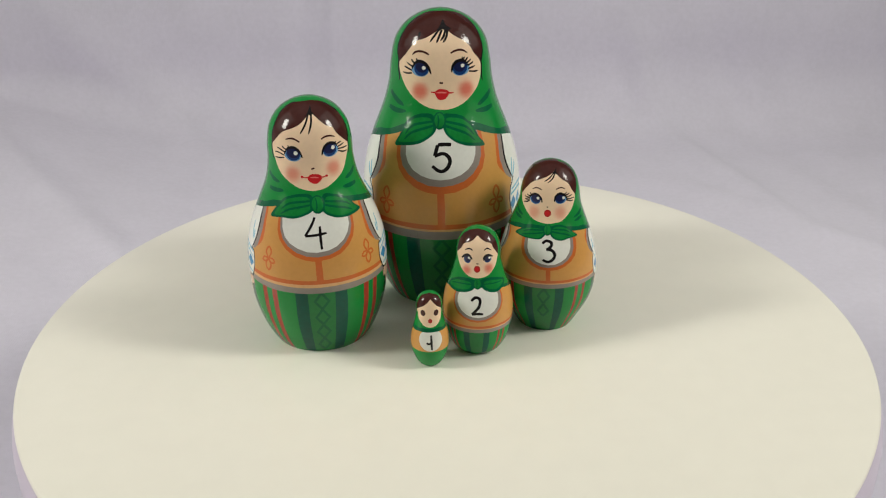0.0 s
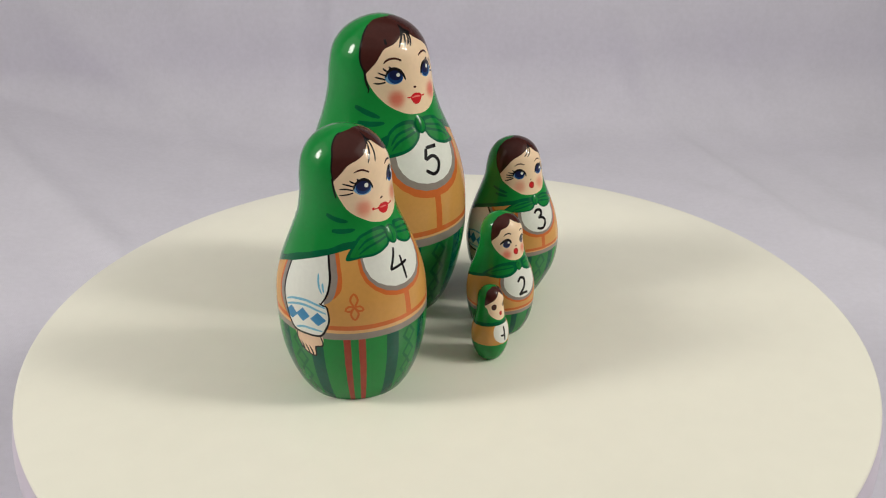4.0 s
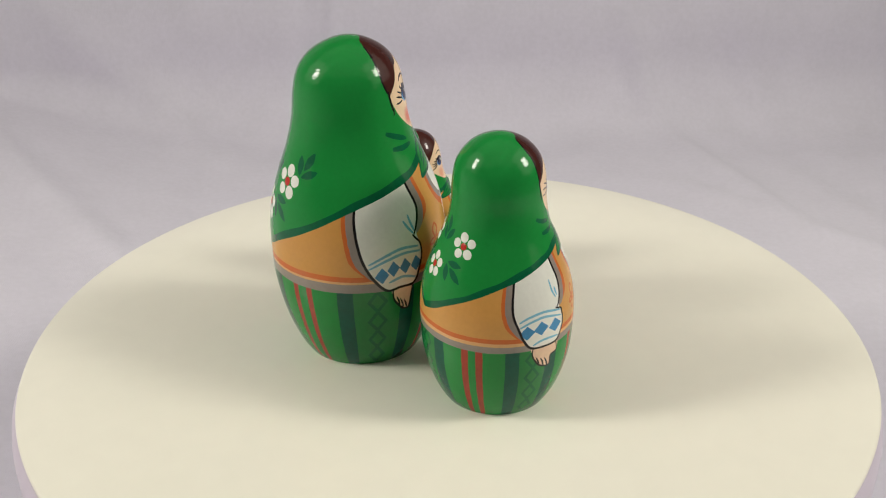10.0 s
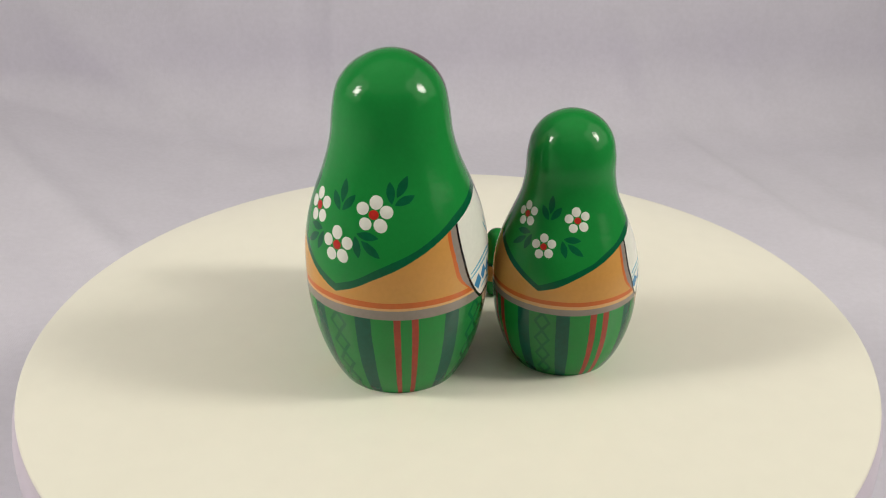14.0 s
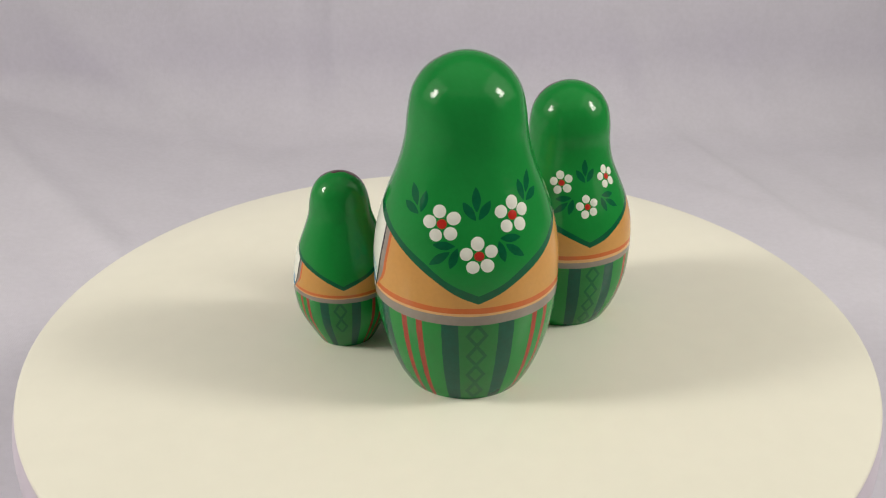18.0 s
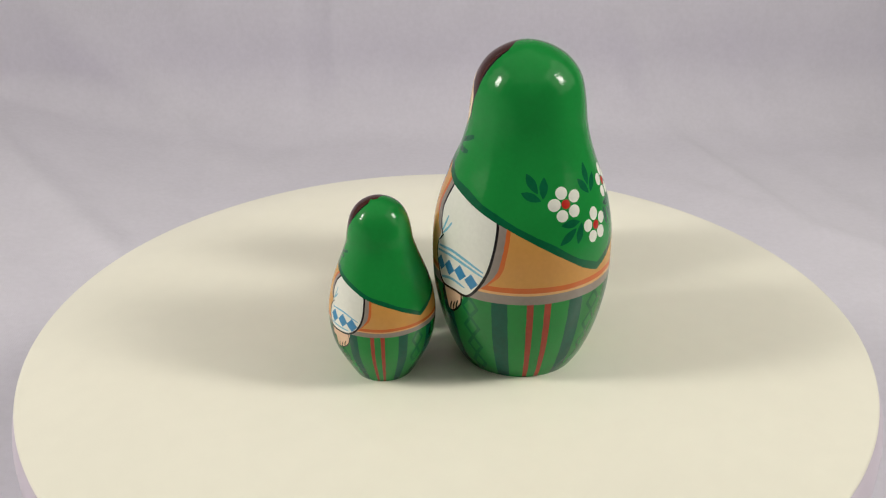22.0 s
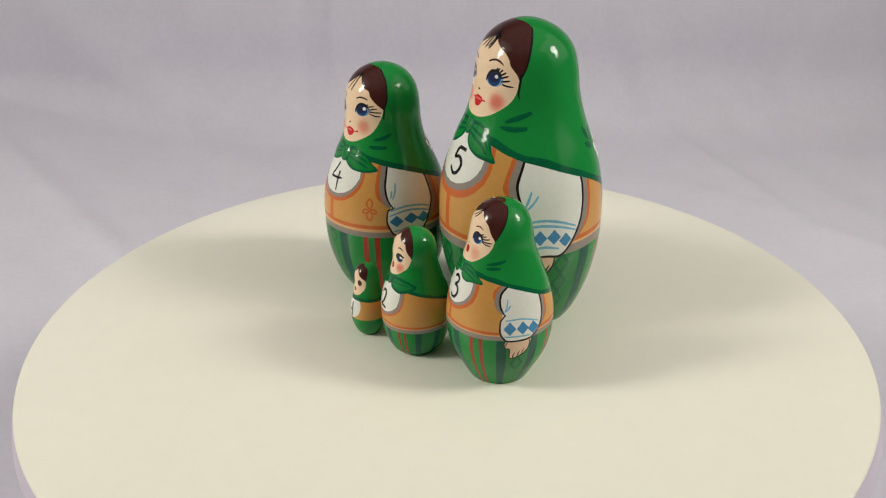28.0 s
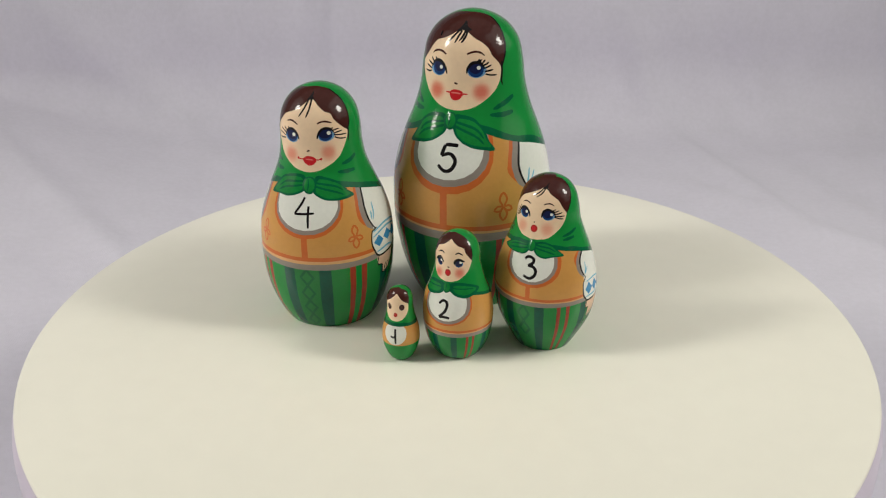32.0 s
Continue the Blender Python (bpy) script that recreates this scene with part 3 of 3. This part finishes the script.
              ((26.5, .807), (26.8, .802), (31.4, .816), [(15.5, .798), (17.4, .827), (26.7, .838), (36, .826), (41.5, .822)])],
        size=(.0275, .0285),
        brows=[[(-36.5, .865), (-28.4, .881), (-19, .883), (-14.3, .873)], [(37.8, .869), (28, .886), (22.5, .885), (17.6, .876)]],
        nose=[(-3.3, .775), (-.2, .773), (2.8, .775)], mouth=(-1, .733, .0235, .0260),
        cheeks=[(-27.3, .718), (28.5, .734)], blush=(.0350, .80),
        wings=[[(-8, .657), (-38.1, .658), (-58.2, .628), (-80, .565), (-55.5, .551), (-30.5, .555), (-6.7, .591)],
               [(8.7, .659), (38, .661), (71.9, .614), (59.4, .576), (36, .556), (11.9, .591)]],
        knot=(.5, .628, .0280, .0400),
        digit=[[(-9.7, .507), (-2.4, .535), (5.4, .517), (2.8, .461), (-7.8, .407)], [(-7.8, .407), (1.3, .413), (10.4, .409)]], pen=.0215),
    1: dict(
        oval=[(-64, .765), (-53, .695), (-32, .634), (-16, .608), (0, .601), (16, .608), (32, .634), (51, .695), (60, .765)],
        crown=[(-73.6, .796), (-72, .913), (-70.9, .975), (-30, .9955), (18.3, .9965), (70, .973), (68.3, .908), (59.9, .817)],
        hairline=[(-73.6, .796), (-50.2, .839), (-25.9, .882), (-4.1, .936), (4.8, .951), (15.6, .926), (31.7, .874), (59.9, .817)],
        eyes=[((-31.8, .781),), ((28.7, .783),)], size=(.0340, .0420), mouth=(.6, .682, .0255, .0300),
        digit=[[(2.5, .505), (3.2, .41), (4.1, .312)], [(-11, .412), (-8, .396), (-2.3, .396), (4.0, .410)]], pen=.0270),
}


def paint_flower(p, phi, u, size, turn):
    for k in range(5):
        a = radians(90 + turn + 72 * k + 3 * math.sin(phi + k))
        at = p.local(phi, u, 0.0350 * size * math.cos(a), 0.0350 * size * math.sin(a))
        big = size * (0.0192 - .0008 * (k % 3) + .0010 * math.sin(3 * phi + 2 * k))
        for f in (1.0, .66, .3):
            p.blob("white", at[0] / D2R, p.u(at[1]), big * f, 0.0182 * size * f, 90 + turn + 72 * k)
        p.humps.append((at[0], at[1], big * 1.02, 0.0186 * size, .0024))
    for f in (1.0, .6, .25):
        p.blob("red", phi, u, 0.0138 * size * f, 0.0135 * size * f)
    p.humps.append((phi * D2R, p.s(u), .0172 * size, .0168 * size, .0020))


def paint_leaves(p, phi, u, lean):
    """Three leaves that fan out from one stem; lean: their direction in degrees from the right, upwards."""
    for k, near, far in ((-36, .008, .070), (0, .028, .096), (35, .006, .068)):
        c, s = math.cos(radians(lean + k)), math.sin(radians(lean + k))
        mid = (near + far) / 2
        p.pen("dark_green", phi, u, 1.0, [(near * c, near * s), (mid * c, mid * s), (far * c, far * s)], .0240, (0.05, 0.0), full=1.15)


# the arms: edge in front down to the elbow, cuff, edge behind, hand, fingertips, stripes, diamonds and folds
SLEEVES = {
    5: dict(front=[(63, .64), (59.8, .592), (56.8, .545), (57.2, .517), (59.6, .486), (63.3, .457)], cuff=[(58.6, .426), (57.7, .387), (60.1, .347), (65.6, .305)],
            back=[(78.2, .303), (88.3, .300), (96.4, .338), (102.8, .395), (105.9, .454), (107.1, .503), (106.8, .543), (104, .62)],
            hand=[(67.2, .312), (67.2, .291), (68.2, .262), (69.7, .223), (73.4, .222), (76.3, .229), (79.9, .245), (83.3, .269), (84, .312)], tips=[(72, .224), (75, .228), (78.2, .238)],
            stripes=[[(60.5, .419), (75, .427), (87.6, .415), (100, .391)], [(59, .402), (73.8, .410), (87.7, .399), (100.1, .377)], [(64.1, .322), (75.6, .336), (87, .325)]],
            diamonds=[(63.3, .367), (73.2, .369), (82.9, .368), (91.6, .352)], wide=5.0, high=.026,
            folds=[[(66.7, .521), (64.6, .49), (62.4, .467)], [(71.7, .507), (68, .483), (63.4, .461)]]),
    4: dict(front=[(67, .64), (64.8, .60), (63.5, .567), (62.2, .531), (63.3, .489), (65.8, .46), (68.9, .44)], cuff=[(64.2, .43), (62.8, .384), (65.4, .347), (70.2, .317)],
            back=[(81, .314), (92.4, .32), (98.3, .354), (102.3, .40), (105.7, .444), (106.2, .488), (104.5, .549), (102, .62)],
            hand=[(90.6, .324), (91.3, .29), (88.2, .26), (83.7, .237), (75.6, .229), (74.9, .266), (68.9, .278), (70.9, .324)], tips=[(85.5, .243), (81.5, .234), (78, .231)],
            stripes=[[(101.6, .421), (94.1, .436), (80.8, .443), (65.2, .427)], [(100.9, .403), (92.7, .418), (80.9, .425), (64.7, .406)], [(91.1, .329), (82.5, .341), (68.4, .336)]],
            diamonds=[(95.7, .381), (84.4, .387), (71.5, .381)], wide=6.4, high=.026,
            folds=[[(72.5, .542), (71.3, .504), (68.3, .475)], [(68.3, .512), (67.7, .495), (66.7, .48)]]),
    3: dict(front=[(84, .65), (79.1, .622), (71, .582), (70.2, .529), (74.7, .482)], cuff=[(70.6, .445), (70.6, .387), (74.6, .352), (79.1, .338)],
            back=[(92.7, .336), (103.9, .344), (113.6, .382), (119.5, .443), (121, .518), (120, .568), (117, .63)],
            hand=[(79, .348), (75.6, .297), (80.5, .289), (81, .234), (87.1, .232), (97.8, .259), (102.5, .30), (101.8, .35)], tips=[(84.5, .233), (89.5, .238), (94.5, .252)],
            stripes=[[(76.1, .452), (94.8, .454), (114.3, .421)], [(74.7, .365), (88.6, .362), (103, .358)]],
            diamonds=[(80.5, .408), (94.5, .405), (107, .396)], wide=6.8, high=.037,
            folds=[[(78.7, .559), (77.6, .525), (74.9, .492)], [(81.4, .53), (79, .512), (76, .499)]]),
}


def paint_sleeve(p, k, side):
    """An arm at the side: white sleeve with a blue cuff, and the painted hand below it."""
    f = SLEEVES[k]
    pen = .0086 if k > 3 else .0105

    def q(pts):
        # no two sleeves are alike: one is a little narrower, one sits further to the front
        narrow = 5.0 if k == 5 and side < 0 else 0.0
        ahead = 3.4 if k == 4 and side > 0 else 0.0
        return [(side * (a - narrow * min(1.0, max(0.0, (a - 60) / 30)) - ahead * min(1.0, max(0.0, (108 - a) / 30))), b) for a, b in pts]

    elbow, rear = f["front"][-1], f["back"][2:][::-1]
    p.stroke("orange", q([(a - 7.0, b) for a, b in f["front"][:-2]] + [(elbow[0] - 2, elbow[1] + .004)]), .024, (0.9, 0.15))
    p.stroke("grey", q([(a - 3.2, b) for a, b in f["front"][:-1]] + [elbow]), .026, (0.95, 0.2))
    p.stroke("orange", q([(a + 6.6, b) for a, b in rear[:-1]] + [(rear[-1][0] + 1, rear[-1][1])]), .016, (0.95, 0.15))
    p.stroke("grey", q([(a + 3.0, b) for a, b in rear[:-1]] + [rear[-1]]), .024, (0.95, 0.2))
    p.poly("hand_skin", q(f["hand"]))
    for a, b in f["tips"]:
        p.stroke("black", q([(a - .4, b), (a + .8, b + .018), (a + 2.6, b + .034)]), .0062, (0.6, 0.3))
    p.stroke("black", q(f["hand"]), .0066, (0.5, 0.5))
    p.poly("white", q(f["front"][:-1] + [((elbow[0] + f["cuff"][0][0]) / 2, elbow[1])] + f["cuff"] + f["back"]))
    for pts in f["stripes"]:
        p.stroke("pale_blue", q(pts), .0090, (0.6, 0.35))
    for a, b in f["diamonds"]:
        w, h = f["wide"], f["high"]
        p.poly("cuff_blue", q([(a - w, b), (a, b + h), (a + w, b - .003), (a, b - h)]), smooth=False)
    for pts in f["folds"]:
        p.stroke("pale_blue", q(pts), .0080, (0.45, 0.2))
    p.stroke("black", q(f["front"]), pen, (0.8, 0.5))
    p.stroke("black", q([(elbow[0] + 1.5, elbow[1] + .002), (elbow[0] - 2, (elbow[1] + f["cuff"][0][1]) / 2)] + f["cuff"] + f["back"]), pen, (0.6, 0.8))


def paint_face(p, k):
    f = FACES[k]
    p.poly("skin", f["oval"] + f["crown"][::-1], wobble=0.0)
    p.put("hair", p.curve(f["hairline"], False) + p.curve(f["crown"], False)[::-1])
    if k == 3:
        # here the hair runs a little over the crown to the back
        tip = float(p.ss[-1])
        p.put("hair", [(a * D2R, tip - .012 - .026 * min(1.0, max(0.0, (170 - a) / 78 if a > 0 else (106 + a) / 14))) for a in range(-180, 181, 6)] + [(math.pi, tip), (-math.pi, tip)])
    # a thin dark line where the hair meets the scarf
    half = [q for q in f["crown"] if q[1] < .99]
    for side in (-1, 1):
        rim = [q for q in half if side * q[0] > 0]
        p.stroke("black", rim if side < 0 else rim[::-1], .0062, (0.5, 0.8))
    ex, ey = f["size"]
    for eye in f["eyes"]:
        c, u = eye[0]
        if k == 1:
            p.blob("hair", c, u, ex, ey)
            continue
        side = math.copysign(1, c)
        (wa, wu), (ga, gu), lid = eye[1:]
        p.blob("eye_white", wa + side * 1.2, wu, ex * {5: 1.20, 4: 1.18, 3: 1.10, 2: 1.0}[k], ey * {5: .90, 4: .90, 3: .86, 2: .80}[k], side * 8)
        p.blob("iris", c, u - .001, ex, ey)
        p.blob("pupil", c - side * .4, u + ey * .22, ex * {5: .82, 4: .90, 3: .90, 2: .98}[k], ey * {5: .80, 4: .86, 3: .88, 2: .94}[k])
        g = {5: .0062, 4: .0080, 3: .0085, 2: .0105}[k]
        p.blob("white", ga, gu, g, g * .95, n=12)
        p.stroke("black", lid, .0098 if k > 3 else (.0125 if k > 2 else .0190), (0.35, 0.35))
    for pts in f.get("lashes", ()):
        p.stroke("black", pts, .0056 if k > 3 else .0072, (0.95, 0.2))
    for pts in f.get("brows", ()):
        p.stroke("black" if k == 2 else "hair", pts, .0070 if k > 2 else .0100, (0.2, 0.7))
    if "nose" in f:
        p.stroke("hair", f["nose"], .0068 if k > 2 else .0085, (0.5, 0.5))
    if "lips" in f:
        p.stroke("lip", f["smile"], .0058, (0.55, 0.55))
        p.poly("lip", f["lips"], wobble=0.0)
        p.stroke("lip_light", f["shine"], .0050, (0.3, 0.3))
        if k == 4:
            for a, u in (f["smile"][0], f["smile"][-1]):
                p.blob("lip", a, u, .0052, .0050, n=10)
    else:
        a, u, rx, ry = f["mouth"]
        p.blob("round_lip", a, u, rx, ry)
        if k > 1:
            p.blob("lip", a - 1, u, rx * .55, ry * .55, n=14)
    for a, u in f.get("cheeks", ()):
        r, full = f["blush"]
        p.cheeks.append((a * D2R, p.s(u), r, full))
    # loose strands below the parting, and a lock at either temple
    for pts in f.get("strands", ()):
        p.stroke("black", pts, .0074, (1.0, 0.12))
    if "parting" in f:
        p.poly("black", f["parting"], wobble=0.0)


def paint_bow(p, k):
    f = FACES[k]
    ka, ku, rx, ry = f["knot"]
    for w in f["wings"]:
        p.poly("dark_green", w)
        ca, cb = sum(a for a, _ in w) / len(w), sum(b for _, b in w) / len(w)
        p.poly("bow_green", [(ca + (a - ca) * (.84 if k > 2 else .76), cb + (b - cb) * (.78 if k > 2 else .62)) for a, b in w])
        tip = max(w, key=lambda q: abs(q[0]))
        for g in (-.35, .35) if k > 2 else (.1,):
            mid = (ca + (tip[0] - ca) * .1, cb + g * .030 + .006)
            p.stroke("dark_green", [((w[0][0] + ka) / 2, (w[0][1] + w[-1][1]) / 2 + g * .016), mid, (ca + (tip[0] - ca) * (.60 - .2 * abs(g)), cb + (tip[1] - cb) * .45 + g * .024)], .0085, (0.9, 0.1))
        p.humps.append((ca * D2R, p.s(cb), abs(tip[0] - w[0][0]) * .56 * D2R * p.r(p.s(cb)), .062, .0038))
    p.blob("dark_green", ka, ku, rx * 1.12, ry * 1.06)
    p.blob("bow_green", ka, ku + .001, rx * .86, ry * .86)
    p.stroke("dark_green", [(ka - 1.6, ku + ry * .7), (ka - .8, ku), (ka - 1.6, ku - ry * .7)], .005, (0.4, 0.3))
    p.humps.append((ka * D2R, p.s(ku), rx * 1.2, ry * 1.2, .006))


def paint_skirt(p, k, d, belt, rise):
    for c in (0, 90, -90, 180):
        top = belt + .004 + rise * (1 - math.cos(c * D2R)) / 2
        # on the tallest doll the back panel stands a little askew
        skew, skew_edge, skew_pair = (-4.4, -7.0, -5.0) if k == 5 and c == 180 else (0, 0, 0)
        w = d["stripes"]
        p.poly("panel_green", [(c - w, top + .004), (c + w + skew_edge, top + .004), (c + w + skew_edge, .14), (c + w + skew_edge, .002), (c - w, .002), (c - w, .14)], smooth=False)
        for side in (-1, 1):
            a = c + side * d["stripes"] + (skew_edge if side > 0 else 0)
            p.poly("stripe_green", [(a - 5, top + .004), (a + 5, top + .004), (a + 5.4, .14), (a + 5.2, .002), (a - 5.2, .002), (a - 5.4, .14)], smooth=False)
            for off in (-5.6, 5.2):
                b = c + 45 + off + skew_pair
                if side > 0:
                    w = 2.6 if k == 4 else 2.1
                    p.poly("brick", [(b - w, top + .004), (b + w, top + .004), (b + w - .1, .14), (b + w - .2, .002), (b - w + .2, .002), (b - w + .1, .14)], smooth=False)
        if k > 2:
            n = 4 if k > 3 else 2
            step = (top - .015) / n if k > 3 else .105
            for i in range(n):
                y1 = top - .004 - i * step
                y0, ym, wd = y1 - step * .96, y1 - step * .5, 5.6 if k > 3 else 6.5
                m = c + skew
                for pts in ([(m, y1), (m - wd, ym), (m, y0)], [(m, y1), (m + wd, ym), (m, y0)]):
                    p.stroke("figure_green", pts, .0122 if k > 3 else .016, (0.9, 0.9), smooth=False)


def paint_doll(k):
    h, x, y, face, radii = SHAPES[k]
    d = LOOKS[k]
    p = Painter(h, radii, d["gap"], d.get("swell", (0.0, 0.0)))
    top = d["belt"][0] if d["belt"] else .282
    # the scarf's corner at the back may hang a little to one side
    hem = d["hem_back"] + [(-a, b) for a, b in d["hem"][::-1] if a < 100] + d["hem"]
    # vest, bib and belt, from the skirt up
    vest_top = max(b for _, b in hem) + .03
    rise = {5: .009, 4: .005}.get(k, .004)
    p.band("vest_yellow", top, vest_top, rise)
    if d["stripes"]:
        paint_skirt(p, k, d, top, rise)
    if d["bib"]:
        mid, cu, ca, low = d["bib"]
        (g_a, g_low), (o_a, o_low) = d["ring"]

        def bib(mat, a, bottom):
            pts = [(mid + a * math.sin(t * math.pi / 12), cu - (cu - bottom) * math.cos(t * math.pi / 12)) for t in range(-6, 7)]
            p.poly(mat, [(mid - a * .98, cu + .08)] + pts + [(mid + a * .98, cu + .08)], smooth=False, wobble=0.002)

        bib("orange", o_a, o_low), bib("grey", g_a, g_low), bib("white", ca, low)
        if k > 2:
            p.poly("orange", [(mid - 2.6, o_low + .01), (mid + 2.6, o_low + .01), (mid + 3, d["belt"][3] - .003), (mid - 2.2, d["belt"][3] - .003)], smooth=False)
    elif k == 1:
        p.blob("white", 1, .438, .150, .148, n=40)
    if d["vest_flower"]:
        fa, fu = d["vest_flower"]
        for side in (-1, 1):
            for ang, ln in ((90, .047), (-90, .047), (200, .033), (-20, .033)):
                c, s = math.cos(radians(ang)), math.sin(radians(ang))
                p.pen("orange", side * fa, fu, ln, [(0, 0), (.55 * c - .28 * s, .55 * s + .28 * c), (c, s), (.55 * c + .28 * s, .55 * s - .28 * c), (0, 0)], .0078, (0.8, 0.8))
    if d["belt"]:
        g0, g1, o0, o1 = d["belt"]
        p.band("cream", g1 - .002, o0 + .002, rise), p.band("grey", g0, g1, rise), p.band("orange", o0, o1, rise)
    if k in SLEEVES:
        for side in (-1, 1):
            paint_sleeve(p, k, side)
    # the scarf: its dark hem, then the green cloth
    line = p.curve(hem, False)
    crown, (end, low) = float(p.ss[-1]), line[-1]
    rise = [low + .02 + (crown - low - .03) * i / 60 for i in range(61)]
    over = [(end + .03, b) for b in rise] + [(end + .03, crown), (line[0][0] - .03, crown)] + [(line[0][0] - .03, b) for b in rise[::-1]]
    wide = .024 if k > 1 else .045
    p.put("dark_green", line + over)
    p.put("green", [(a, b + wide * (1 + .25 * noise.noise(Vector((math.cos(a) * 3, math.sin(a) * 3, k))))) for a, b in line] + [(a, b + wide) for a, b in over])
    if k > 2:
        for side in (-1, 1):
            for i in (0, 3):
                p.stroke("dark_green", [(side * a, b) for a, b in d["fold"][i:i + 3]], .0165, (0.55, 0.06))
    for a, b, lean in d["leaves"]:
        paint_leaves(p, a, b, lean)
    for a, b, turn in d["flowers"]:
        paint_flower(p, a, b, 1.0 if k == 5 else .89, turn)
    paint_face(p, k)
    if "wings" in FACES[k]:
        paint_bow(p, k)
    # the number on the bib
    for pts in FACES[k]["digit"]:
        p.stroke("black", pts, FACES[k]["pen"], (0.85, 0.75))
    ob = p.build("nesting_doll")
    words = {5: "tallest", 4: "second tallest", 3: "middle-sized", 2: "small", 1: "smallest"}[k]
    tagged(ob, f"{words} glossy painted wooden nesting doll in green scarf, numbered {k}", "nesting doll", "set of nesting dolls")
    return ob, x, y, face


DOLLS = [paint_doll(k) for k in (5, 4, 3, 2, 1)]


# ---- what moves: the platter and the dolls that ride on it ----
def motions():
    times = [0.5 * i for i in range(65)]
    walk(TURNTABLE, [(t, pose(0, 0, 0, 0, 0, turned(t))) for t in times])
    for ob, x, y, face in DOLLS:
        rows = []
        for t in times:
            a = radians(turned(t))
            rows.append((t, pose(x * math.cos(a) - y * math.sin(a), x * math.sin(a) + y * math.cos(a), 0.0, 0, 0, turned(t) + face)))
        walk(ob, rows)


motions()
